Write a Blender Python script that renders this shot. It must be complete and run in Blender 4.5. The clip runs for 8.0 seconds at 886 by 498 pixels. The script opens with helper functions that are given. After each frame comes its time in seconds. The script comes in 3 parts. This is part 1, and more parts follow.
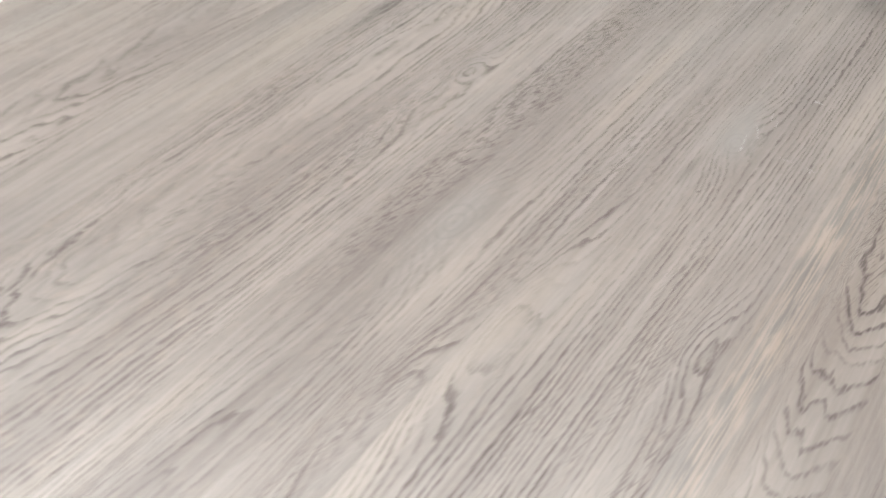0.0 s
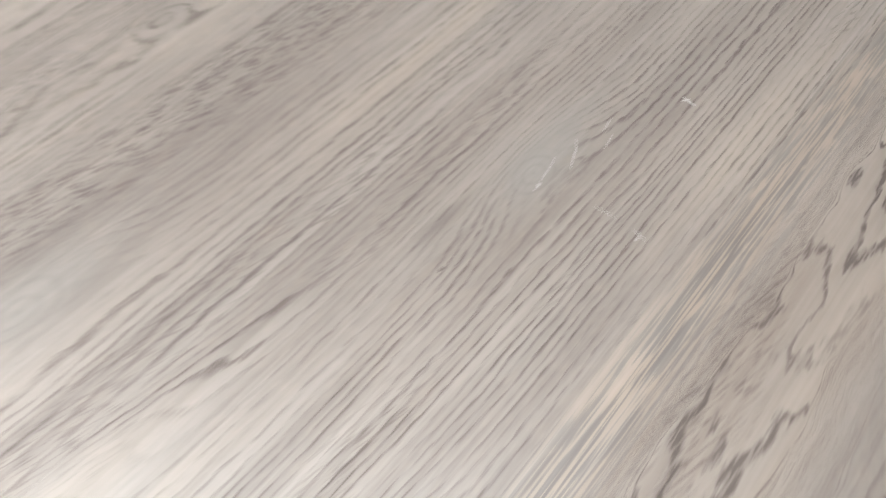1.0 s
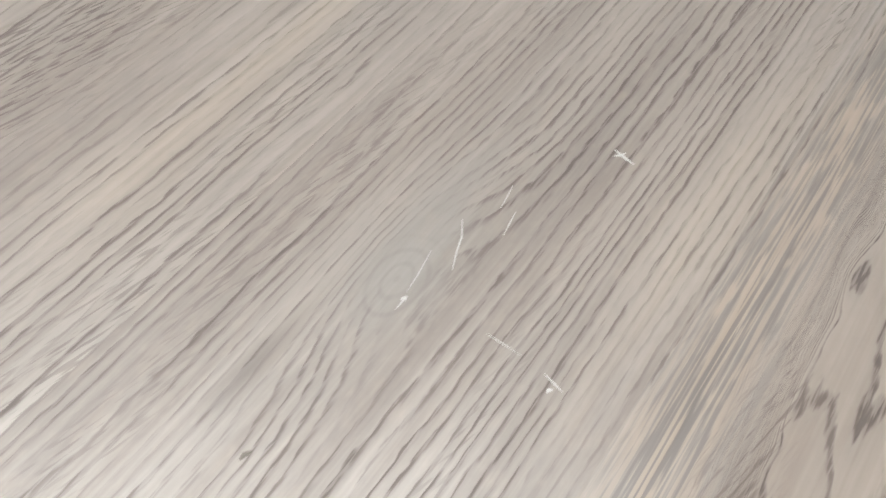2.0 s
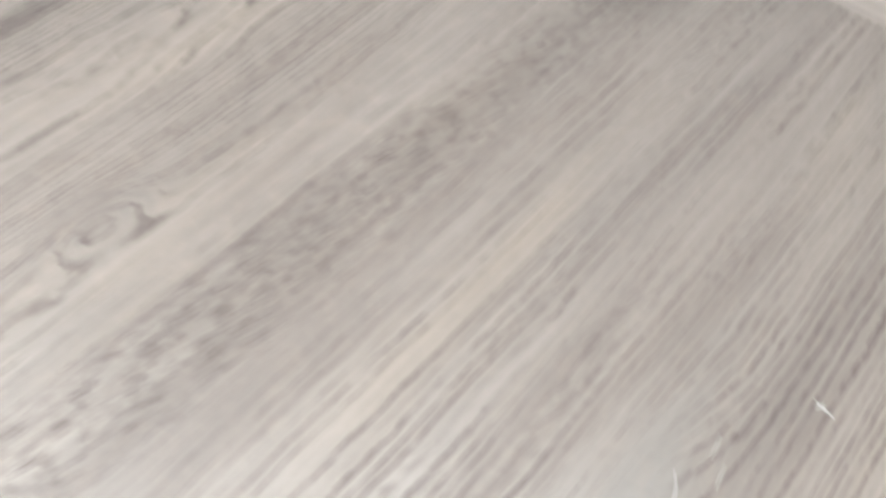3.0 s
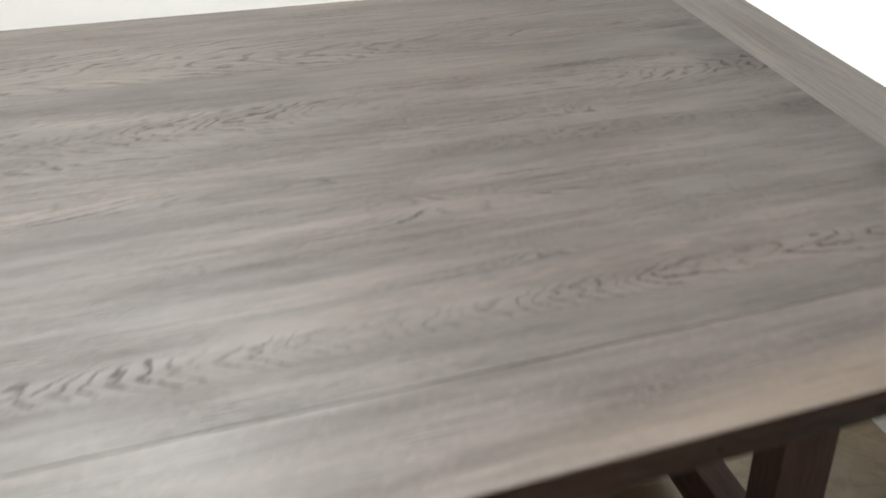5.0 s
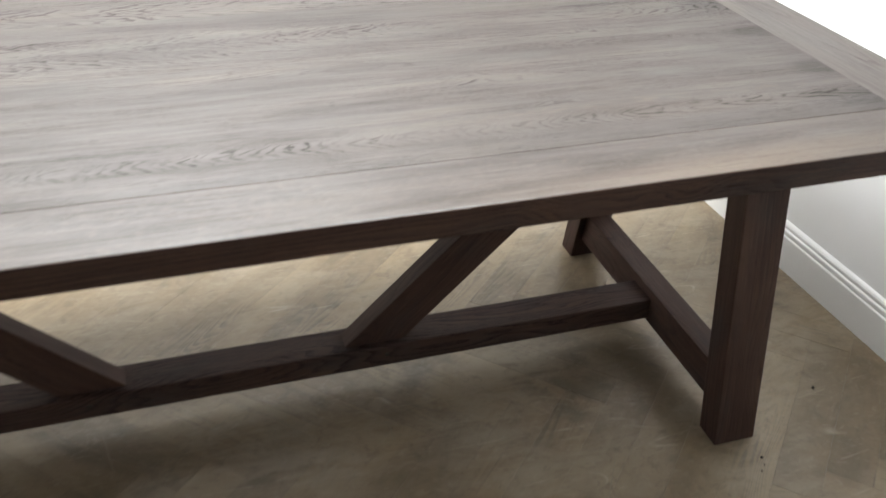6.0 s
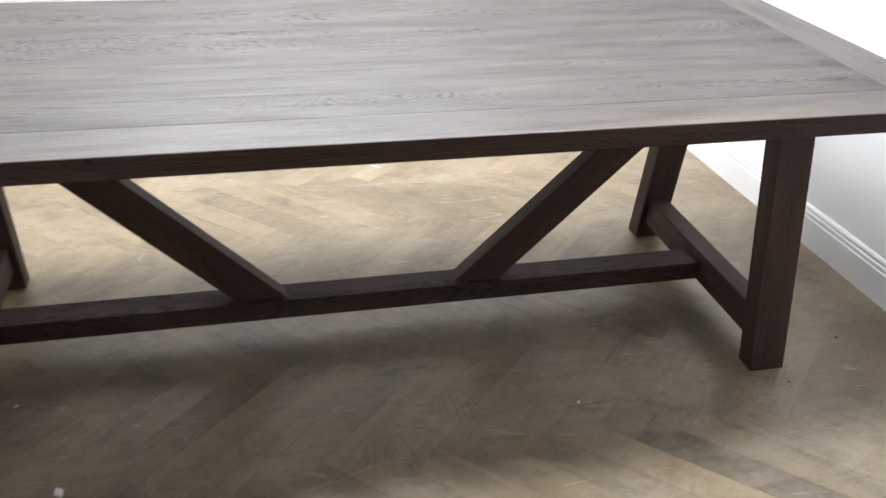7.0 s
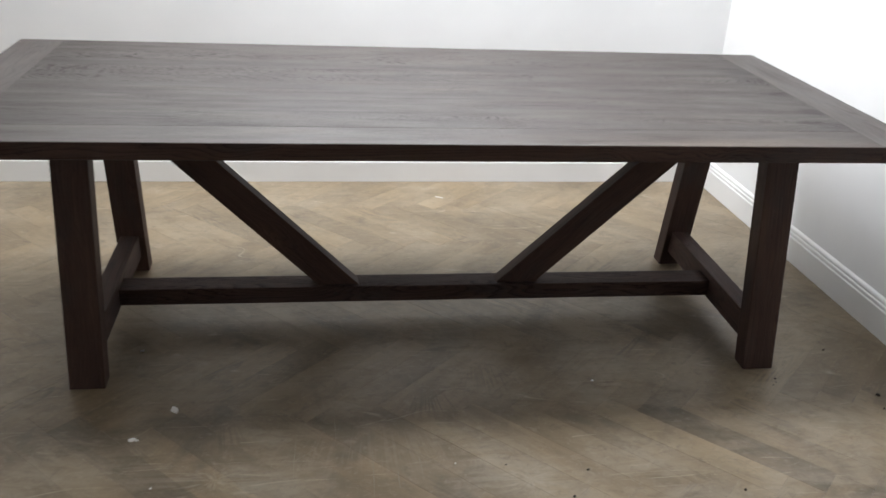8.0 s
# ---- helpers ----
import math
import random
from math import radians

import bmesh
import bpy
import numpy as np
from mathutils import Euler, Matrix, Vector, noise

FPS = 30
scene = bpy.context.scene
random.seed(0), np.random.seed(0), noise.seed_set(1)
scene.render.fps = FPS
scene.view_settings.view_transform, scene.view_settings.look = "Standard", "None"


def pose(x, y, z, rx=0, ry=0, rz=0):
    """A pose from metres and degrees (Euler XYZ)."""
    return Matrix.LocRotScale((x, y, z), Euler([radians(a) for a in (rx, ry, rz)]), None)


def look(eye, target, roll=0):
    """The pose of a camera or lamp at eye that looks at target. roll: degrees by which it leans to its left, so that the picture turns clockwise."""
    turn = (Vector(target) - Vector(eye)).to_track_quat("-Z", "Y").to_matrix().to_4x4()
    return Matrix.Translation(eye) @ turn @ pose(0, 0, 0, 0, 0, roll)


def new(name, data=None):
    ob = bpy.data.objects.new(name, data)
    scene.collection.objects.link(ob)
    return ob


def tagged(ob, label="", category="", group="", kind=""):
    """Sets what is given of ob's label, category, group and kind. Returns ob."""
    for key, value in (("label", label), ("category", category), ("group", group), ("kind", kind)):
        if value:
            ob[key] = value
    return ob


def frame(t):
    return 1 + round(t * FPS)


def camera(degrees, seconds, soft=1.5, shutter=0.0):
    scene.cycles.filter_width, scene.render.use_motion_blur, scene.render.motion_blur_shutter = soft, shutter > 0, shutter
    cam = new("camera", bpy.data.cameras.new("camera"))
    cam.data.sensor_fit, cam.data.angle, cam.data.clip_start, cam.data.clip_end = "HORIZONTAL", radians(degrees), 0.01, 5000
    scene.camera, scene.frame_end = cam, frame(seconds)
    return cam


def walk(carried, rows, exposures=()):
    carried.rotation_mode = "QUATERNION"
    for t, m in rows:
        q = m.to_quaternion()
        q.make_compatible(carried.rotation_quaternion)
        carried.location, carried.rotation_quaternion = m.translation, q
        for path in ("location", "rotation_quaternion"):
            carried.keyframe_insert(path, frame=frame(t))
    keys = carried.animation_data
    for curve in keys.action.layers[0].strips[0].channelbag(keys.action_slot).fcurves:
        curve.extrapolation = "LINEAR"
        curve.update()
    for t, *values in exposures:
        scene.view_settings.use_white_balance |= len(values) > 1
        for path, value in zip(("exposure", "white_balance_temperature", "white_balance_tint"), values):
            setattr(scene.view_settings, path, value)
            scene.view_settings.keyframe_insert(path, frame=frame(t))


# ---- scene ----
import functools

# ---------------------------------------------------------------- camera
cam = camera(53.3, 8.0, soft=1.6, shutter=0.5)


PATH = [
    (0, (0.185, -0.329, 1.19), (1.34, 0.541, -0.192), -1.4),
    (0.5, (0.336, -0.347, 1.153), (1.395, 0.5, -0.317), -1.0),
    (1, (0.524, -0.326, 1.082), (1.464, 0.435, -0.511), -0.6),
    (1.5, (0.618, -0.286, 1.023), (1.565, 0.383, -0.606), 2.4),
    (2, (0.654, -0.267, 1.004), (1.621, 0.301, -0.651), 5.5),
    (2.2, (0.661, -0.261, 1.002), (1.638, 0.289, -0.653), 6.3),
    (3.3, (0.635, -0.168, 1.11), (1.609, 0.628, -0.445), 4.9),
    (3.5, (0.592, -0.182, 1.151), (1.565, 0.719, -0.346), 4.4),
    (4, (0.438, -0.373, 1.241), (1.241, 0.883, -0.092), 3.1),
    (4.2, (0.368, -0.48, 1.277), (1.078, 0.86, -0.027), 4.2),
    (5.3, (0.108, -1.112, 1.342), (0.661, 0.425, 0.187), 2.2),
    (5.5, (0.065, -1.219, 1.338), (0.607, 0.335, 0.2), 2.0),
    (6, (-0.049, -1.466, 1.356), (0.485, 0.111, 0.247), 2.3),
    (6.5, (-0.188, -1.723, 1.348), (0.29, -0.079, 0.314), 2.1),
    (7, (-0.301, -1.993, 1.38), (0.122, -0.306, 0.393), 2.3),
    (7.5, (-0.308, -2.289, 1.391), (0.005, -0.532, 0.488), 2.6),
    (8, (-0.348, -2.537, 1.426), (-0.068, -0.746, 0.583), 3.2),
]
EXPOSURES = [(0, 1.19, 6380, 6.5), (2.2, 1.33, 6390, 4.5), (3.5, 1.50, 6130, 4), (4.0, 1.09, 6250, 3), (4.2, 1.05, 6200, 3), (5.3, 0.13, 6390, 7), (6, 0.67, 6240, 7.5), (6.5, 0.62, 6120, 8.5), (7, 0.71, 5970, 9), (7.5, 0.09, 6020, 9.5), (8, 0.04, 6050, 9)]
walk(cam, [(t, look(eye, target, roll)) for t, eye, target, roll in PATH], EXPOSURES)

# ---------------------------------------------------------------- light
TOP_Z, TOP_T = 0.76, 0.0445
WALL_X, WALL_Y, WALL_L, WALL_F, CEIL = 1.498, 1.234, -2.6, -4.6, 2.55

world = bpy.data.worlds.new("world")
world.use_nodes = True
scene.world = world
sky = world.node_tree.nodes.new("ShaderNodeTexSky")
sky.sky_type, sky.sun_disc, sky.sun_elevation, sky.sun_rotation = "NISHITA", False, radians(35), radians(160)
back = world.node_tree.nodes["Background"]
back.inputs["Strength"].default_value = 0.1
world.node_tree.links.new(sky.outputs["Color"], back.inputs["Color"])


def ceiling_lamp(x, y, wide, deep, watts, colour, beam_angle):
    lamp = bpy.data.lights.new("ceiling_lamp", "AREA")
    lamp.shape, lamp.size, lamp.size_y, lamp.energy, lamp.color = "RECTANGLE", wide, deep, watts, colour
    lamp.spread = radians(beam_angle)
    ob = new("ceiling_lamp", lamp)
    ob.matrix_world = pose(x, y, CEIL - 0.035)
    return ob


DAY = (1.0, 0.99, 0.985)
# unseen lamps placed from sheen and shadow edges; the second is added fill at back left
LAMPS = [(-0.16, 0.81, 1.1, 0.56, 47, DAY, 180), (-1.35, 0.81, 1.1, 0.56, 8, DAY, 180), (0.52, -0.22, 0.7, 0.4, 26, DAY, 136)]
for row in LAMPS:
    ceiling_lamp(*row)


# ---------------------------------------------------------------- materials
class Mat:
    """A small helper that strings shader nodes together."""

    def __init__(self, name):
        self.m = bpy.data.materials.new(name)
        self.m.use_nodes = True
        self.t = self.m.node_tree
        self.bsdf = self.t.nodes["Principled BSDF"]

    def node(self, kind):
        return self.t.nodes.new(kind)

    def put(self, socket, value):
        if isinstance(value, bpy.types.NodeSocket):
            self.t.links.new(value, socket)
        elif value is not None:
            socket.default_value = value

    def math(self, op, a, b=None, c=None, clamp=False):
        n = self.node("ShaderNodeMath")
        n.operation, n.use_clamp = op, clamp
        for s, v in zip(n.inputs, (a, b, c)):
            self.put(s, v)
        return n.outputs[0]

    def vec(self, op, a, b):
        n = self.node("ShaderNodeVectorMath")
        n.operation = op
        self.put(n.inputs[0], a)
        self.put(n.inputs[1], b)
        return n.outputs[0]

    def noise(self, vector, scale=1.0, detail=2.0, rough=0.5, distortion=0.0):
        n = self.node("ShaderNodeTexNoise")
        self.put(n.inputs["Vector"], vector)
        for k, v in (("Scale", scale), ("Detail", detail), ("Roughness", rough), ("Distortion", distortion)):
            n.inputs[k].default_value = v
        return n.outputs["Fac"]

    def span(self, value, a, b, c=0.0, d=1.0):
        n = self.node("ShaderNodeMapRange")
        n.interpolation_type = "SMOOTHSTEP"
        for s, v in zip(n.inputs, (value, a, b, c, d)):
            self.put(s, v)
        return n.outputs[0]

    def mix(self, fac, a, b, blend="MIX"):
        n = self.node("ShaderNodeMix")
        n.data_type, n.blend_type = "RGBA", blend
        self.put(n.inputs[0], fac)
        for s, v in ((n.inputs[6], a), (n.inputs[7], b)):
            self.put(s, (*v, 1) if isinstance(v, tuple) else v)
        return n.outputs[2]

    def local(self, spread=(31.0, 17.0, 5.0)):
        """Coordinates of the piece, shifted by its own random amount."""
        tc, info = self.node("ShaderNodeTexCoord"), self.node("ShaderNodeObjectInfo")
        shift = self.vec("MULTIPLY", spread, (1, 1, 1))
        n = self.node("ShaderNodeVectorMath")
        n.operation = "SCALE"
        self.put(n.inputs[0], shift)
        self.put(n.inputs["Scale"], info.outputs["Random"])
        return self.vec("ADD", tc.outputs["Object"], n.outputs[0]), info.outputs["Random"]

    def hill(self, where, x, y, sx, sy):
        """A smooth hill of height 1 over a place on the table's top."""
        v = self.vec("MULTIPLY", self.vec("SUBTRACT", where, (x, y, 0.0)), (1 / sx, 1 / sy, 0.0))
        n = self.node("ShaderNodeVectorMath")
        n.operation = "DOT_PRODUCT"
        self.put(n.inputs[0], v)
        self.put(n.inputs[1], v)
        return self.math("EXPONENT", self.math("MULTIPLY", n.outputs["Value"], -1.0))

    def bump(self, height, strength, distance=0.001):
        n = self.node("ShaderNodeBump")
        self.put(n.inputs["Height"], height)
        n.inputs["Strength"].default_value, n.inputs["Distance"].default_value = strength, distance
        self.t.links.new(n.outputs[0], self.bsdf.inputs["Normal"])

    def done(self, colour, rough, spec=None, metal=0.0):
        self.put(self.bsdf.inputs["Base Color"], (*colour, 1) if isinstance(colour, tuple) else colour)
        self.put(self.bsdf.inputs["Roughness"], rough)
        self.bsdf.inputs["Metallic"].default_value = metal
        if spec is not None:
            self.put(self.bsdf.inputs["Specular IOR Level"], spec)
        return self.m


def oak(name, pale, mid, dark, rough, rings=30.0, lines=95.0, relief=0.4, spec=0.5, strength=0.98):
    """Oak with its grain along the piece's own x: ring contours, pore dashes, slow changes of tone."""
    m = Mat(name)
    p, rnd = m.local()
    slow = m.noise(m.vec("MULTIPLY", p, (1.0, 6.0, 6.0)), 1.0, 1.8, 0.45, 0.3)
    swirl = m.noise(m.vec("MULTIPLY", p, (5.0, 16.0, 16.0)), 1.0, 2.0, 0.5)
    knots = m.span(m.noise(m.vec("MULTIPLY", p, (2.1, 6.0, 6.0)), 1.0, 0.0), 0.56, 0.72)
    ragged = m.noise(m.vec("MULTIPLY", p, (150.0, 420.0, 420.0)), 1.0, 2.0, 0.6)
    y = m.node("ShaderNodeSeparateXYZ")
    m.put(y.inputs[0], p)
    across = m.math("ADD", y.outputs[1], m.math("MULTIPLY", y.outputs[2], 0.6))
    figure = m.node("ShaderNodeSeparateColor")
    m.put(figure.inputs[0], m.node("ShaderNodeObjectInfo").outputs["Color"])
    wild = m.math("MULTIPLY", figure.outputs[2], rings)
    ring = m.math("MULTIPLY_ADD", slow, wild, m.math("MULTIPLY", across, lines))
    ring = m.math("ADD", ring, m.math("MULTIPLY", m.math("MULTIPLY", swirl, knots), m.math("MULTIPLY", wild, 0.3)))
    drift = m.noise(m.vec("MULTIPLY", p, (0.9, 34.0, 34.0)), 1.0, 2.0, 0.6)
    ring = m.math("MULTIPLY_ADD", drift, 2.6, ring)
    ring = m.math("ADD", ring, m.math("MULTIPLY", ragged, 0.38))
    saw = m.math("FRACT", ring)
    turn = m.node("ShaderNodeCombineXYZ")
    m.put(turn.inputs[0], m.math("MULTIPLY", y.outputs[0], 2.6))
    m.put(turn.inputs[1], m.math("MULTIPLY", m.math("FLOOR", ring), 3.71))
    year = m.span(m.noise(turn.outputs[0], 1.0, 2.0, 0.6), 0.32, 0.66, 0.46, 1.2)
    early = m.math("MULTIPLY", m.span(saw, 0.0, 0.10), m.span(saw, 0.5, 0.10))
    early = m.math("MULTIPLY", early, year)
    bold = m.noise(m.vec("MULTIPLY", p, (2.4, 17.0, 17.0)), 1.0, 3.0, 0.55)
    fine = m.noise(m.vec("MULTIPLY", p, (130.0, 1700.0, 1700.0)), 1.0, 1.0, 0.5)
    dashes = m.span(m.noise(m.vec("MULTIPLY", p, (62.0, 820.0, 820.0)), 1.0, 1.5, 0.55), 0.42, 0.60)
    crowd = m.span(m.noise(m.vec("MULTIPLY", p, (4.0, 22.0, 22.0)), 1.0, 2.0, 0.5), 0.5, 0.66)
    vein = m.math("MULTIPLY", early, m.math("MULTIPLY_ADD", dashes, 0.75, 0.25))
    vein = m.math("MULTIPLY", vein, m.span(bold, 0.28, 0.60, 0.5, 1.0))
    vein = m.math("ADD", vein, m.math("MULTIPLY", m.math("MULTIPLY", dashes, crowd), 0.55))
    vein = m.math("ADD", vein, m.span(fine, 0.48, 0.70, 0.0, 0.36))
    halo = m.math("MULTIPLY", m.math("MULTIPLY", m.span(saw, 0.85, 0.1), m.span(saw, 0.0, 0.12)), year)
    vein = m.math("MULTIPLY", m.math("MULTIPLY", vein, strength), figure.outputs[1], clamp=True)
    tone = m.noise(m.vec("MULTIPLY", p, (2.0, 15.0, 15.0)), 1.0, 4.0, 0.6)
    cloud = m.noise(m.vec("MULTIPLY", p, (4.0, 9.0, 9.0)), 1.0, 3.0, 0.55)
    base = m.mix(m.span(tone, 0.28, 0.72), mid, pale)
    base = m.mix(m.math("MULTIPLY", rnd, 0.4), base, mid)
    warm = m.noise(m.vec("MULTIPLY", p, (3.2, 24.0, 24.0)), 1.0, 3.0, 0.6)
    base = m.mix(m.span(warm, 0.5, 0.72, 0.0, 0.6), base, (pale[0] * 1.16, pale[1] * 1.12, pale[2] * 0.98))
    level = (pale[0] + pale[1] + pale[2]) / 3
    base = m.mix(m.span(cloud, 0.48, 0.72, 0.0, 0.55), base, (level * 0.86, level * 0.84, level * 0.86))
    streak = m.noise(m.vec("MULTIPLY", p, (7.0, 160.0, 160.0)), 1.0, 2.0, 0.6)
    base = m.mix(m.span(streak, 0.55, 0.75, 0.0, 0.5), base, tuple(c * 1.25 for c in pale))
    base = m.mix(m.span(streak, 0.45, 0.25, 0.0, 0.35), base, tuple(c * 0.75 for c in mid))
    ridge = m.noise(m.vec("MULTIPLY", p, (16.0, 520.0, 520.0)), 1.0, 2.0, 0.6)
    base = m.mix(m.span(ridge, 0.52, 0.72, 0.0, 0.38), base, (pale[0] * 1.4, pale[1] * 1.36, pale[2] * 1.3))
    base = m.mix(1.0, base, figure.outputs[0], "MULTIPLY")
    base = m.mix(m.math("MULTIPLY", m.math("MULTIPLY", halo, figure.outputs[1]), 0.3), base, (level * 0.52, level * 0.48, level * 0.52))
    colour = m.mix(m.math("MULTIPLY", vein, 0.9), base, dark)
    m.bump(m.math("SUBTRACT", 1.0, vein), relief, 0.0004)
    gloss = m.math("MULTIPLY_ADD", m.span(cloud, 0.3, 0.7), 0.08, rough)
    sheen = m.math("MULTIPLY", m.span(vein, 0.0, 0.9, spec * 1.12, spec * 0.62), m.span(m.math("MULTIPLY_ADD", streak, 0.2, m.math("MULTIPLY", tone, 0.8)), 0.30, 0.70, 0.74, 1.2))
    return m.done(colour, m.math("MULTIPLY_ADD", vein, 0.18, gloss), sheen)


LEG_OAK = oak("stained_oak_frame", (0.083, 0.0500, 0.0405), (0.058, 0.0355, 0.0293), (0.023, 0.0143, 0.0128), 0.5, spec=0.12, strength=0.62)

PALE, MID, DARK = (0.0482, 0.0378, 0.0316), (0.0367, 0.0290, 0.0249), (0.0118, 0.0093, 0.0092)


def board_oak(seed, tone=1.0, figure=1.0, heart=(0.0, 0.0, 0.0), slope=0.0, level=0.0, crook=0.0, jag=0.0, lines=250.0, bend=0.006, skew=0.0,
              lenses=(), calm=(), knots=(), eyes=(), pores=(), fibres=(), stains_and_shade=(), paler=(), flecks=0.15, tongue=None, turned=False):
    """One board of the top, cut from its own tree. Rings lie round a heart line (x, y, depth) that lies level for that half length and then sinks by slope along the board;
    crook and jag bend it. Hills (x, y, half length, half width, amount) push the rings aside; the other lists are places of the same form. Metres of the room."""
    m = Mat("stained_oak_board")
    where = m.node("ShaderNodeNewGeometry").outputs["Position"]
    at = m.node("ShaderNodeSeparateXYZ")
    m.put(at.inputs[0], where)
    along, across = (at.outputs[1], at.outputs[0]) if turned else (at.outputs[0], at.outputs[1])
    flat = m.node("ShaderNodeCombineXYZ")
    m.put(flat.inputs[0], along)
    m.put(flat.inputs[1], m.math("MULTIPLY_ADD", along, skew, across))
    flat.inputs[2].default_value = seed * 7.3
    p = flat.outputs[0]
    grain = lambda x, y, detail=2.0, rough=0.5: m.noise(m.vec("MULTIPLY", p, (x, y, 1.0)), 1.0, detail, rough)
    centred = lambda n: m.math("SUBTRACT", n, 0.5)
    hills = lambda rows: functools.reduce(lambda a, b: m.math("ADD", a, b), [m.math("MULTIPLY", m.hill(where, *r[:4]), r[4]) for r in rows]) if rows else 0.0
    swirl = centred(grain(14.0, 42.0))
    side = m.math("MULTIPLY_ADD", centred(grain(2.6, 8.0)), bend * 2, m.math("SUBTRACT", across, heart[1]))
    side = m.math("MULTIPLY_ADD", swirl, bend * 0.35, side)
    away = m.math("SUBTRACT", m.math("ABSOLUTE", m.math("SUBTRACT", along, heart[0])), level)
    deep = m.math("MULTIPLY_ADD", m.math("MAXIMUM", away, 0.0), slope, heart[2])
    deep = m.math("MULTIPLY_ADD", centred(grain(2.4, 3.0)), crook * 2, deep)
    deep = m.math("MULTIPLY_ADD", swirl, jag, deep)
    radius = m.math("SQRT", m.math("ADD", m.math("MULTIPLY", side, side), m.math("MULTIPLY", deep, deep)))
    ring = m.math("MULTIPLY", radius, lines)
    ring = m.math("ADD", ring, hills(lenses))
    ring = m.math("MULTIPLY_ADD", centred(grain(1.0, 38.0)), 3.4, ring)
    ring = m.math("MULTIPLY_ADD", centred(grain(34.0, 70.0)), 0.65, ring)
    ring = m.math("MULTIPLY_ADD", centred(grain(110.0, 380.0)), 0.45, ring)
    band = None
    if tongue:
        x0, x1, y0, half, per, spread = tongue
        off = m.math("ABSOLUTE", m.math("SUBTRACT", m.math("MULTIPLY_ADD", swirl, 0.022, across), y0))
        band = m.math("MULTIPLY", m.span(off, half * 1.5, half * 0.7), m.math("MULTIPLY", m.span(along, x1, x1 - 0.2), m.span(along, x0, x0 + 0.2)))
        run = m.math("MULTIPLY_ADD", m.math("MINIMUM", along, 0.66), per * 2.8, m.math("MULTIPLY", m.math("MAXIMUM", along, 0.66), per))
        vees = m.math("MULTIPLY_ADD", off, spread, run)
        vees = m.math("MULTIPLY_ADD", centred(grain(85.0, 420.0)), 0.5, m.math("MULTIPLY_ADD", swirl, 3.2, vees))
        ring = m.math("ADD", m.math("MULTIPLY", ring, m.math("SUBTRACT", 1.0, band)), m.math("MULTIPLY", vees, band))
    saw = m.math("FRACT", ring)
    turn = m.node("ShaderNodeCombineXYZ")
    m.put(turn.inputs[0], m.math("MULTIPLY", along, 3.4))
    m.put(turn.inputs[1], m.math("MULTIPLY", m.math("FLOOR", ring), 3.71))
    turn.inputs[2].default_value = seed
    year = m.span(m.noise(turn.outputs[0], 1.0, 3.0, 0.65), 0.32, 0.66, 0.25, 1.15)
    zone = m.span(grain(3.0, 15.0, 3.0, 0.6), 0.35, 0.62, 0.42, 1.0)
    strokes = m.span(grain(75.0, 900.0, 1.5, 0.55), 0.40, 0.56)
    core = m.math("MULTIPLY", m.span(saw, 0.0, 0.13), m.span(saw, 0.52, 0.12))
    halo = m.math("MULTIPLY", m.span(saw, 0.0, 0.08), m.span(saw, 0.85, 0.10))
    if band:
        wedge = m.math("MULTIPLY", m.span(saw, 0.0, 0.16), m.span(saw, 0.40, 0.20))
        core = m.math("ADD", m.math("MULTIPLY", core, m.math("SUBTRACT", 1.0, band)), m.math("MULTIPLY", wedge, band))
    vein = m.math("MULTIPLY", core, m.math("MULTIPLY_ADD", strokes, 0.74, 0.26))
    vein = m.math("MULTIPLY", m.math("MULTIPLY", vein, year), zone)
    if band:
        bold = m.math("MULTIPLY", band, m.math("ADD", m.span(along, 0.56, 0.72, -0.45, 0.6), m.span(along, 0.26, 0.12, 0.0, 0.7)))
        vein = m.math("MULTIPLY", vein, m.math("ADD", bold, 1.0))
    slant = m.node("ShaderNodeCombineXYZ")
    m.put(slant.inputs[0], m.math("MULTIPLY", along, 70.0))
    m.put(slant.inputs[1], m.math("MULTIPLY", m.math("MULTIPLY_ADD", along, 0.20, across), 760.0))
    slant.inputs[2].default_value = seed
    short = m.span(m.noise(slant.outputs[0], 1.0, 1.5, 0.55), 0.52, 0.64)
    loose = m.span(grain(5.0, 26.0), 0.50, 0.70, 0.0, 0.5)
    if pores:
        loose = m.math("ADD", loose, hills(pores), clamp=True)
    vein = m.math("MAXIMUM", vein, m.math("MULTIPLY", short, loose))
    still = m.math("SUBTRACT", 1.0, hills(tuple(calm) + tuple(knots) + tuple(fibres)), clamp=True)
    vein = m.math("MULTIPLY", m.math("MULTIPLY", vein, figure), still, clamp=True)
    grey = sum(PALE) / 3
    cloud = grain(4.0, 16.0, 4.0, 0.6)
    base = m.mix(m.span(cloud, 0.28, 0.72), MID, PALE)
    warm = grain(2.6, 19.0, 3.0, 0.6)
    base = m.mix(m.span(warm, 0.50, 0.74, 0.0, 0.7), base, (PALE[0] * 1.22, PALE[1] * 1.16, PALE[2] * 0.98))
    base = m.mix(m.span(warm, 0.50, 0.26, 0.0, 0.75), base, (MID[0] * 0.82, MID[1] * 0.80, MID[2] * 0.82))
    streak = grain(6.0, 120.0, 3.0, 0.65)
    base = m.mix(m.span(streak, 0.52, 0.78, 0.0, 0.30), base, tuple(c * 1.25 for c in PALE))
    base = m.mix(m.span(streak, 0.48, 0.22, 0.0, 0.26), base, tuple(c * 0.66 for c in MID))
    silk = grain(9.0, 400.0, 2.0, 0.6)
    base = m.mix(m.span(silk, 0.52, 0.74, 0.0, 0.17), base, tuple(c * 1.28 for c in PALE))
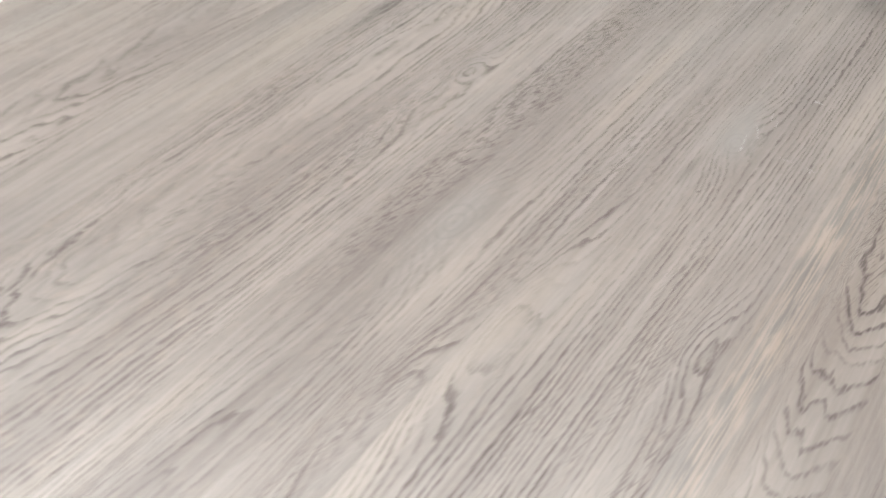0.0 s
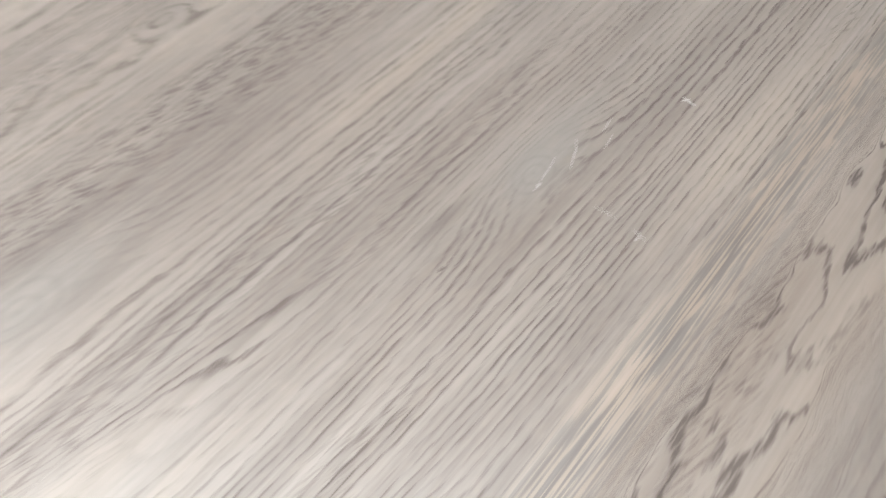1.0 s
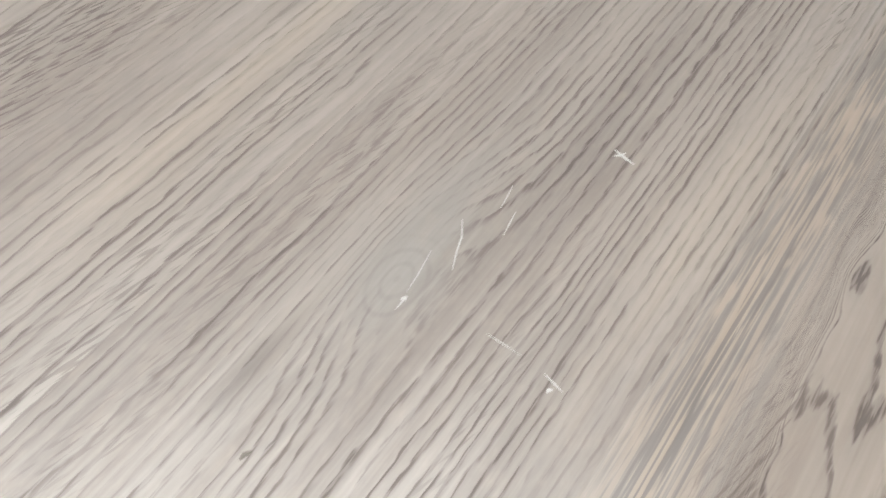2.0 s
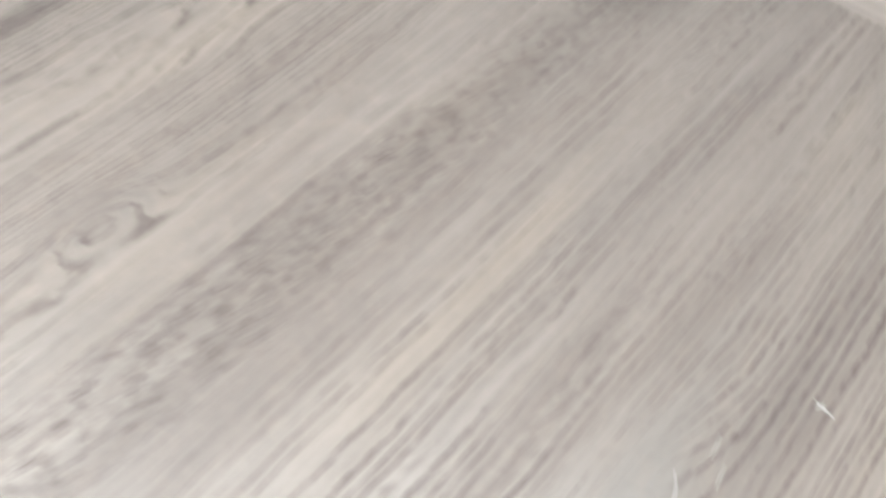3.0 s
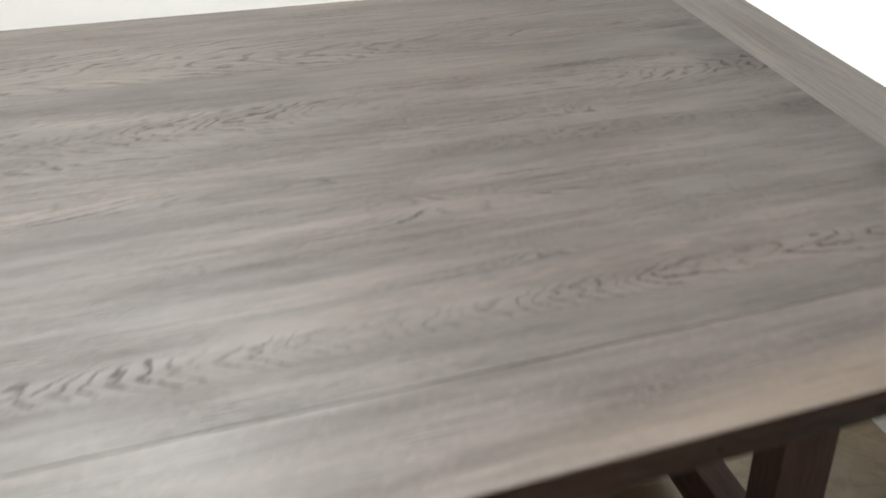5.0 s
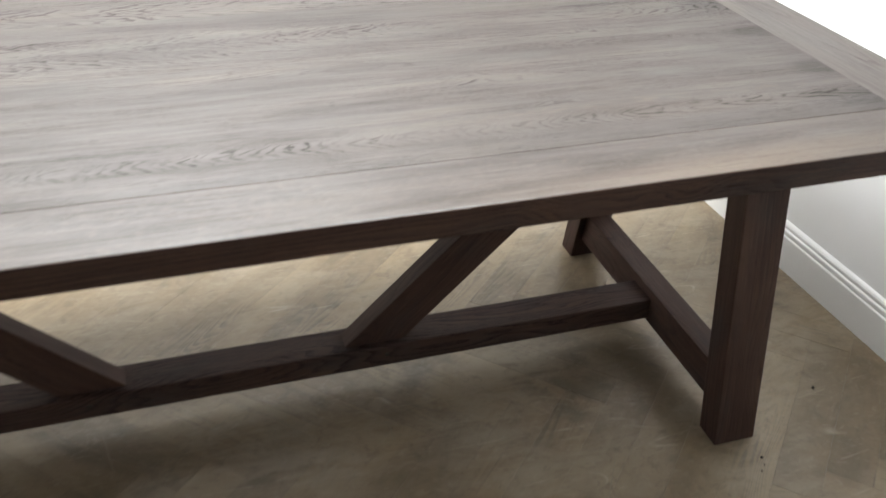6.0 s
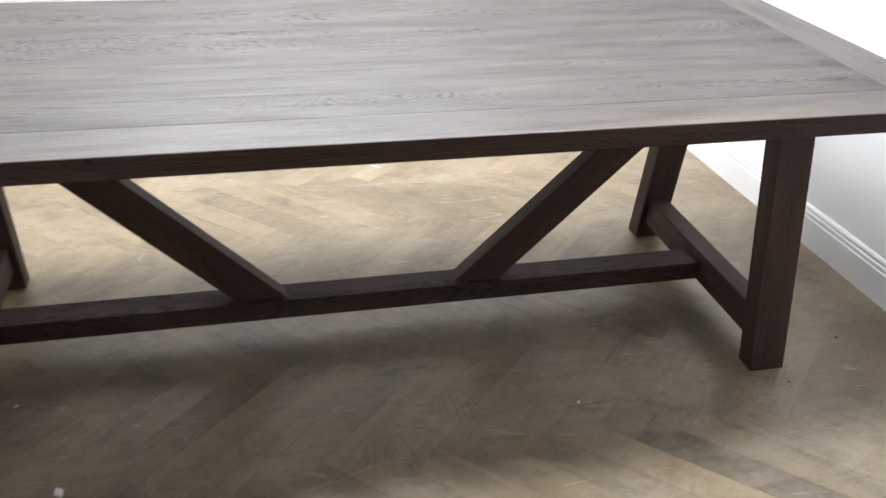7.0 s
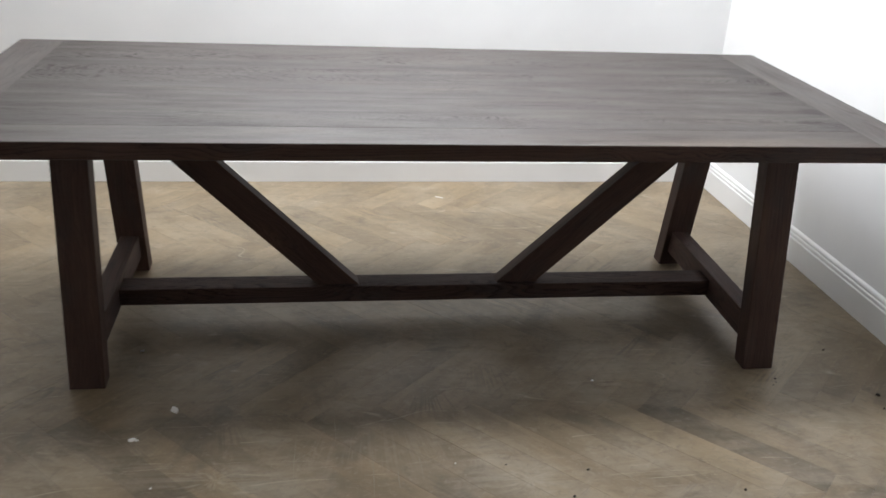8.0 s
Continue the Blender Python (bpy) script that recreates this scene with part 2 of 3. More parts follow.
    base = m.mix(m.span(silk, 0.48, 0.28, 0.0, 0.14), base, tuple(c * 0.60 for c in MID))
    mottle = grain(140.0, 380.0, 2.0, 0.6)
    base = m.mix(m.span(mottle, 0.50, 0.80, 0.0, 0.35), base, tuple(c * 1.30 for c in PALE))
    base = m.mix(m.span(mottle, 0.50, 0.24, 0.0, 0.28), base, tuple(c * 0.70 for c in MID))
    # warmer, paler colour over the given places
    if paler:
        base = m.mix(m.math("MULTIPLY", m.math("MULTIPLY", hills(paler), m.span(warm, 0.3, 0.6, 0.4, 1.0)), 0.75, clamp=True), base, (PALE[0] * 1.75, PALE[1] * 1.55, PALE[2] * 1.20))
    if knots:
        base = m.mix(m.math("MULTIPLY", hills(knots), 0.6, clamp=True), base, (grey * 1.08, grey * 0.99, grey * 0.91))
    for x, y0, size in eyes:
        out = m.node("ShaderNodeVectorMath")
        out.operation = "LENGTH"
        m.put(out.inputs[0], m.vec("MULTIPLY", m.vec("SUBTRACT", where, (x, y0, TOP_Z)), (0.6, 1.0, 0.0)))
        loops = m.math("MULTIPLY_ADD", swirl, 1.9, m.math("MULTIPLY", out.outputs["Value"], 3.6 / size))
        loops = m.math("MULTIPLY", m.math("ABSOLUTE", m.math("SUBTRACT", m.math("FRACT", loops), 0.5)), 2.0)
        loops = m.math("MULTIPLY", m.span(loops, 0.5, 0.9), m.span(out.outputs["Value"], size, size * 0.55))
        base = m.mix(m.math("MULTIPLY", loops, 0.45), base, (MID[0] * 0.7, MID[1] * 0.68, MID[2] * 0.72))
    ray = m.span(grain(75.0, 130.0, 3.0, 0.6), 0.52, 0.68)
    base = m.mix(m.math("MULTIPLY", ray, flecks), base, (PALE[0] * 1.45, PALE[1] * 1.40, PALE[2] * 1.30))
    if band:
        base = m.mix(m.math("MULTIPLY", band, m.span(along, 0.55, 0.72, 0.12, 0.5)), base, (PALE[0] * 1.25, PALE[1] * 1.20, PALE[2] * 1.12))
    if fibres:
        thread = m.math("MULTIPLY_ADD", swirl, 0.20, grain(26.0, 950.0, 1.0, 0.5))
        strip = hills(fibres)
        ripple = m.math("MULTIPLY", m.span(grain(42.0, 150.0, 2.0, 0.6), 0.48, 0.62), m.span(strip, 0.25, 0.8))
        base = m.mix(m.math("MULTIPLY", ripple, 0.85), base, (PALE[0] * 1.50, PALE[1] * 1.45, PALE[2] * 1.32))
        base = m.mix(m.math("MULTIPLY", strip, m.span(thread, 0.50, 0.58, 0.0, 0.9)), base, (PALE[0] * 1.42, PALE[1] * 1.36, PALE[2] * 1.24))
        base = m.mix(m.math("MULTIPLY", strip, m.span(thread, 0.50, 0.42, 0.0, 0.85)), base, tuple(c * 0.5 for c in MID))
    # stains and painted end shade share one mask: darker colour, less sheen
    if stains_and_shade:
        base = m.mix(m.math("MULTIPLY", m.math("MINIMUM", hills(stains_and_shade), 1.0), m.span(streak, 0.3, 0.6, 0.55, 0.9)), base, tuple(c * 0.55 for c in MID))
    base = m.mix(1.0, base, (tone, tone, tone), "MULTIPLY")
    shade = m.math("MULTIPLY", m.math("MULTIPLY", halo, year), m.math("MULTIPLY", zone, still))
    if band:
        shade = m.math("MULTIPLY", shade, m.math("MULTIPLY_ADD", bold, 0.7, 1.0))
    base = m.mix(m.math("MULTIPLY", shade, 0.34 * figure), base, (MID[0] * 0.60 * tone, MID[1] * 0.58 * tone, MID[2] * 0.62 * tone))
    colour = m.mix(m.math("MULTIPLY", vein, m.math("MULTIPLY_ADD", band, 0.12, 0.48) if band else 0.48), base, DARK)
    m.bump(m.math("SUBTRACT", 1.0, vein), 0.2, 0.0004)
    gloss = m.math("MULTIPLY_ADD", m.span(cloud, 0.3, 0.7), 0.08, 0.455)
    sheen = m.math("MULTIPLY", m.span(m.math("MULTIPLY_ADD", shade, 0.2, vein), 0.0, 0.9, 0.62, 0.22), m.span(m.math("MULTIPLY_ADD", m.math("MULTIPLY_ADD", silk, 0.35, m.math("MULTIPLY", streak, 0.65)), 0.5, m.math("MULTIPLY", warm, 0.5)), 0.34, 0.66, 0.68, 1.26))
    if stains_and_shade:
        sheen = m.math("MULTIPLY", sheen, m.math("MULTIPLY_ADD", m.math("MINIMUM", hills(stains_and_shade), 1.0), -0.5, 1.0))
    return m.done(colour, m.math("MULTIPLY_ADD", vein, 0.18, gloss), sheen)


# worn fans and wiped patches of the floor: x, y, half length, half width, swing of the stroke, strength
SCUFFS = [(-0.040, -0.520, 0.08, 0.05, 0.16, 0.45), (-0.20, -0.710, 0.26, 0.08, 0.60, 0.12), (-0.603, -0.800, 0.16, 0.035, 0.0, 0.4), (0.165, -0.850, 0.13, 0.05, 0.0, 0.35),
          (-0.620, -0.650, 0.10, 0.05, 0.25, 0.4), (0.140, -0.400, 0.09, 0.06, 0.3, 0.3)]


def floor_oak():
    m = Mat("aged_oak_floor")
    grain, pick = m.node("ShaderNodeAttribute"), m.node("ShaderNodeAttribute")
    grain.attribute_name, pick.attribute_name = "grain", "pick"
    rnd = m.math("FRACT", m.math("ADD", m.node("ShaderNodeObjectInfo").outputs["Random"], pick.outputs["Fac"]))
    shift = m.node("ShaderNodeVectorMath")
    shift.operation = "SCALE"
    m.put(shift.inputs[0], (31.0, 17.0, 5.0))
    m.put(shift.inputs["Scale"], rnd)
    p = m.vec("ADD", grain.outputs["Vector"], shift.outputs[0])
    slow = m.noise(m.vec("MULTIPLY", p, (1.4, 9.0, 9.0)), 1.0, 1.8, 0.5, 0.3)
    y = m.node("ShaderNodeSeparateXYZ")
    m.put(y.inputs[0], p)
    saw = m.math("FRACT", m.math("MULTIPLY_ADD", slow, 22.0, m.math("MULTIPLY", y.outputs[1], 60.0)))
    early = m.math("MULTIPLY", m.span(saw, 0.0, 0.15), m.span(saw, 0.8, 0.25))
    streak = m.noise(m.vec("MULTIPLY", p, (9.0, 220.0, 220.0)), 1.0, 3.0, 0.6)
    where = m.span(m.noise(m.vec("MULTIPLY", p, (2.0, 8.0, 8.0)), 1.0, 2.0, 0.5), 0.5, 0.68)
    vein = m.math("MULTIPLY", m.math("MULTIPLY", early, m.span(streak, 0.35, 0.65)), where)
    tone = m.noise(m.vec("MULTIPLY", p, (3.0, 11.0, 11.0)), 1.0, 4.0, 0.6)
    base = m.mix(m.span(tone, 0.25, 0.75), (0.156, 0.120, 0.072), (0.280, 0.221, 0.137))
    base = m.mix(m.span(rnd, 0.0, 0.5, 0.5, 0.0), base, (0.162, 0.131, 0.085))
    base = m.mix(m.span(rnd, 0.75, 1.0, 0.0, 0.35), base, (0.320, 0.258, 0.160))
    tint = m.node("ShaderNodeSeparateColor")
    m.put(tint.inputs[0], m.node("ShaderNodeObjectInfo").outputs["Color"])
    base = m.mix(1.0, base, tint.outputs[0], "MULTIPLY")
    where = m.math("MAXIMUM", where, m.math("SUBTRACT", tint.outputs[1], 1.0))
    vein = m.math("MULTIPLY", m.math("MULTIPLY", early, m.span(streak, 0.3, 0.6)), where)
    base = m.mix(m.math("MULTIPLY", vein, 0.6), base, (0.075, 0.062, 0.048))
    geo = m.node("ShaderNodeNewGeometry")
    spot = geo.outputs["Position"]
    dirt = m.span(m.noise(spot, 4.0, 6.0, 0.62, 0.7), 0.50, 0.74)
    base = m.mix(m.math("MULTIPLY", dirt, 0.70), base, (0.088, 0.072, 0.050))
    dust = m.noise(spot, 2.6, 6.0, 0.62)
    wipe = m.noise(m.vec("MULTIPLY", spot, (5.0, 16.0, 1.0)), 1.0, 3.0, 0.6, 1.2)
    haze = m.math("MULTIPLY", m.span(dust, 0.38, 0.64), m.span(wipe, 0.28, 0.62))
    base = m.mix(m.math("MULTIPLY", haze, 0.55), base, (0.355, 0.314, 0.240))
    rub = m.noise(m.vec("MULTIPLY", spot, (30.0, 46.0, 1.0)), 1.0, 4.0, 0.65, 1.6)
    base = m.mix(m.span(rub, 0.52, 0.72, 0.0, 0.28), base, (0.36, 0.33, 0.265))
    base = m.mix(m.span(rub, 0.46, 0.30, 0.0, 0.30), base, (0.11, 0.090, 0.063))
    smudge = m.span(m.noise(spot, 17.0, 5.0, 0.7, 0.6), 0.54, 0.72)
    base = m.mix(m.math("MULTIPLY", smudge, 0.42), base, (0.105, 0.085, 0.060))
    for angle, along, across, sharp in ((80, 0.8, 9.0, 0.006), (24, 0.7, 8.0, 0.005), (128, 0.9, 11.0, 0.006), (55, 1.6, 6.0, 0.004)):
        turn = m.node("ShaderNodeMapping")
        turn.inputs["Rotation"].default_value = (0, 0, radians(angle))
        turn.inputs["Scale"].default_value = (along, across, 1)
        turn.inputs["Location"].default_value = (angle * 0.37, angle * 0.11, 0)
        m.put(turn.inputs[0], spot)
        line = m.noise(turn.outputs[0], 1.0, 1.0, 0.4, 0.2)
        thin = m.span(m.math("ABSOLUTE", m.math("SUBTRACT", line, 0.5)), sharp, 0.0)
        broken = m.span(m.noise(m.vec("ADD", spot, (angle, angle * 0.3, 0.0)), 7.0, 3.0, 0.6), 0.53, 0.68)
        base = m.mix(m.math("MULTIPLY", m.math("MULTIPLY", thin, broken), 0.62), base, (0.42, 0.385, 0.30))
    for x, y0, sx, sy, swing, amount in SCUFFS:
        away = m.node("ShaderNodeSeparateXYZ")
        m.put(away.inputs[0], m.vec("SUBTRACT", spot, (x, y0 + swing, 0.0)))
        turn = m.math("ARCTAN2", away.outputs[0], away.outputs[1])
        polar = m.node("ShaderNodeCombineXYZ")
        m.put(polar.inputs[0], m.math("MULTIPLY", turn, 12.0 + 90.0 * swing if swing else 3.0))
        m.put(polar.inputs[1], m.math("MULTIPLY", away.outputs[1], 6.0 if swing else 60.0))
        rays = m.span(m.noise(polar.outputs[0], 1.0, 2.0, 0.5, 0.5), 0.46, 0.60)
        rays = m.math("MULTIPLY", rays, m.hill(spot, x, y0, sx, sy))
        base = m.mix(m.math("MULTIPLY", rays, amount), base, (0.40, 0.37, 0.30) if y0 < -0.7 else (0.085, 0.072, 0.055))
    base = m.mix(1.0, base, (1.02, 0.975, 0.95), "MULTIPLY")
    m.bump(m.math("SUBTRACT", 1.0, vein), 0.2, 0.0005)
    return m.done(base, m.math("MULTIPLY_ADD", haze, 0.16, 0.38), 0.6)


FLOOR_OAK = floor_oak()


def painted(name, colour, rough, grain, amount):
    m = Mat(name)
    geo = m.node("ShaderNodeNewGeometry")
    fine = m.noise(geo.outputs["Position"], grain, 4.0, 0.6)
    broad = m.noise(geo.outputs["Position"], 1.7, 3.0, 0.55)
    dim = tuple(c * 0.94 for c in colour)
    base = m.mix(m.span(broad, 0.3, 0.7), dim, colour)
    m.bump(fine, amount, 0.001)
    return m.done(base, rough, 0.4)


WALL = painted("white_wall_paint", (0.83, 0.83, 0.825), 0.75, 160.0, 0.12)
CEILING = painted("white_ceiling_paint", (0.82, 0.82, 0.81), 0.85, 120.0, 0.1)
TRIM = painted("white_satin_gloss", (0.82, 0.82, 0.81), 0.32, 40.0, 0.05)
GAP = painted("dark_joint_dust", (0.17, 0.135, 0.09), 0.9, 300.0, 0.1)
PLASTER = painted("white_plaster", (0.88, 0.87, 0.84), 0.9, 300.0, 0.4)
SPECK = painted("dark_grit", (0.03, 0.025, 0.02), 0.8, 300.0, 0.3)
FLOOR_SCUFF = painted("pale_floor_scratch", (0.27, 0.235, 0.175), 0.7, 300.0, 0.2)
SCUFF = painted("pale_scuff", (0.113, 0.112, 0.108), 0.7, 400.0, 0.2)


def glow():
    m = bpy.data.materials.new("lamp_glow")
    m.use_nodes = True
    b = m.node_tree.nodes["Principled BSDF"]
    b.inputs["Emission Color"].default_value = (1.0, 0.92, 0.82, 1)
    b.inputs["Emission Strength"].default_value = 4.0
    return m


GLOW = glow()


# ---------------------------------------------------------------- building helpers
def mesh_of(name, bm, material, smooth=False):
    bmesh.ops.recalc_face_normals(bm, faces=bm.faces)
    me = bpy.data.meshes.new(name)
    bm.to_mesh(me)
    bm.free()
    me.materials.append(material)
    if smooth:
        for f in me.polygons:
            f.use_smooth = True
    return me


def part(name, bm, material, parent=None, label="", at=None, smooth=False):
    ob = new(name, mesh_of(name, bm, material, smooth))
    if at is not None:
        ob.matrix_world = at
    if parent is not None:
        ob.parent = parent
        ob.matrix_parent_inverse = parent.matrix_basis.inverted()
    return tagged(ob, label)


def thing(name, at=(0, 0, 0)):
    ob = new(name)
    ob.empty_display_size = 0.1
    ob.matrix_basis = Matrix.Translation(at)
    return ob


def box_bm(x0, x1, y0, y1, z0, z1, bevel=0.0, segments=1):
    bm = bmesh.new()
    v = [bm.verts.new((x, y, z)) for z in (z0, z1) for y in (y0, y1) for x in (x0, x1)]
    for q in ((0, 1, 3, 2), (4, 5, 7, 6), (0, 1, 5, 4), (2, 3, 7, 6), (0, 2, 6, 4), (1, 3, 7, 5)):
        bm.faces.new([v[i] for i in q])
    if bevel:
        bmesh.ops.recalc_face_normals(bm, faces=bm.faces)
        bmesh.ops.bevel(bm, geom=bm.edges[:], offset=bevel, segments=segments, affect="EDGES", profile=0.5)
    return bm


def beam(name, ends_a, ends_b, material, parent, bevel=0.003, label=""):
    """A timber between two four-cornered ends, with its own x along the timber."""
    a, b = [Vector(p) for p in ends_a], [Vector(p) for p in ends_b]
    ca, cb = sum(a, Vector()) / 4, sum(b, Vector()) / 4
    x = (cb - ca).normalized()
    y = (a[1] - a[0])
    y = (y - x * y.dot(x)).normalized()
    z = x.cross(y)
    m = Matrix((x, y, z)).transposed().to_4x4()
    m.translation = (ca + cb) / 2
    inv = m.inverted()
    bm = bmesh.new()
    va, vb = [bm.verts.new(inv @ p) for p in a], [bm.verts.new(inv @ p) for p in b]
    bm.faces.new(va)
    bm.faces.new(vb)
    for i in range(4):
        bm.faces.new((va[i], va[(i + 1) % 4], vb[(i + 1) % 4], vb[i]))
    bmesh.ops.recalc_face_normals(bm, faces=bm.faces)
    bmesh.ops.bevel(bm, geom=bm.edges[:], offset=bevel, segments=2, affect="EDGES", profile=0.6)
    ob = part(name, bm, material, parent, label, at=m)
    ob.color = (1.0, 0.6, 0.7, 1)
    return ob


# ---------------------------------------------------------------- room
WALL_TURN = 1.4
SKEW = Matrix.Translation((WALL_X, -0.2, 0)) @ pose(0, 0, 0, 0, 0, WALL_TURN) @ Matrix.Translation((-WALL_X, 0.2, 0))


def slab(name, x0, x1, y0, y1, z0, z1, material, label, category):
    ob = part(name, box_bm(x0, x1, y0, y1, z0, z1), material)
    return tagged(ob, label, category, kind="structure")


T = 0.12
slab("wall_back", WALL_L - T, WALL_X + T, WALL_Y, WALL_Y + T, 0, CEIL, WALL, "white painted plaster wall behind the table", "wall")
slab("wall_right", WALL_X, WALL_X + T, WALL_F - T, WALL_Y + 0.03, 0, CEIL, WALL, "white painted plaster wall at the table's end", "wall").matrix_world = SKEW
slab("wall_left", WALL_L - T, WALL_L, WALL_F, WALL_Y, 0, CEIL, WALL, "white painted plaster wall", "wall")
slab("wall_front", WALL_L - T, WALL_X + 0.16, WALL_F - T, WALL_F, 0, CEIL, WALL, "white painted plaster wall", "wall")
slab("ceiling", WALL_L - T, WALL_X + T + 0.1, WALL_F - T, WALL_Y + T, CEIL, CEIL + 0.1, CEILING, "plain white painted ceiling", "ceiling")

BOARD = [(0, 0), (0.018, 0), (0.018, 0.096), (0.0165, 0.0985), (0.0130, 0.0995), (0.0130, 0.1035), (0.0150, 0.1050), (0.0150, 0.1120), (0.0135, 0.1150),
         (0.0100, 0.1165), (0.0100, 0.1205), (0.0115, 0.1220), (0.0112, 0.1270), (0.0080, 0.1320), (0.0035, 0.1345), (0, 0.1350)]


def baseboard(start, end, inward, label):
    """A moulded skirting run; inward points from the wall into the room."""
    a, b, n = Vector(start), Vector(end), Vector(inward)
    bm = bmesh.new()
    rows = [[bm.verts.new(p + n * d + Vector((0, 0, z * 0.95 + 0.0005))) for d, z in BOARD] for p in (a, b)]
    k = len(BOARD)
    for i in range(k):
        bm.faces.new((rows[0][i], rows[0][(i + 1) % k], rows[1][(i + 1) % k], rows[1][i]))
    bm.faces.new(rows[0])
    bm.faces.new(rows[1])
    ob = part("baseboard", bm, TRIM)
    return tagged(ob, label, "baseboard", kind="structure")


baseboard((WALL_L, WALL_Y, 0), (WALL_X, WALL_Y, 0), (0, -1, 0), "white moulded skirting board along the back wall")
baseboard((WALL_X, WALL_F, 0), (WALL_X, WALL_Y - 0.0185, 0), (-1, 0, 0), "white moulded skirting board along the end wall").matrix_world = SKEW
baseboard((WALL_L, WALL_F, 0), (WALL_L, WALL_Y - 0.0185, 0), (1, 0, 0), "white moulded skirting board")


# assumed fixture round each unseen lamp; its diffuser adds a little light
def panel_light(x, y, wide, deep):
    ob = thing("ceiling_light", (x, y, CEIL))
    for sx in (-1, 1):
        part("rim", box_bm(x + sx * wide / 2 - 0.012, x + sx * wide / 2 + 0.012, y - deep / 2 - 0.012, y + deep / 2 + 0.012, CEIL - 0.02, CEIL, 0.002), TRIM, ob)
    for sy in (-1, 1):
        part("rim", box_bm(x - wide / 2 + 0.0125, x + wide / 2 - 0.0125, y + sy * deep / 2 - 0.012, y + sy * deep / 2 + 0.012, CEIL - 0.02, CEIL, 0.002), TRIM, ob)
    part("diffuser", box_bm(x - wide / 2 + 0.0125, x + wide / 2 - 0.0125, y - deep / 2 + 0.0125, y + deep / 2 - 0.0125, CEIL - 0.012, CEIL - 0.004), GLOW, ob)
    return tagged(ob, "assumed flat white ceiling light panel, out of view, switched on", "ceiling light", "ceiling lights")


for x, y, wide, deep, *_ in LAMPS:
    panel_light(x, y, wide, deep)

# ---------------------------------------------------------------- dining table
X0, X1, YH, YF, JW = -1.305, 1.241, 0.5275, 0.533, 0.137
table = tagged(thing("dining_table"), "long dark-stained oak trestle table with diagonal braces", "table")

def edged(ob):
    """Gives the sides and the underside of a board the frame's redder, less glossy oak."""
    ob.data.materials.append(LEG_OAK)
    for f in ob.data.polygons:
        f.material_index = 0 if f.normal.z > 0.5 else 1
    return ob


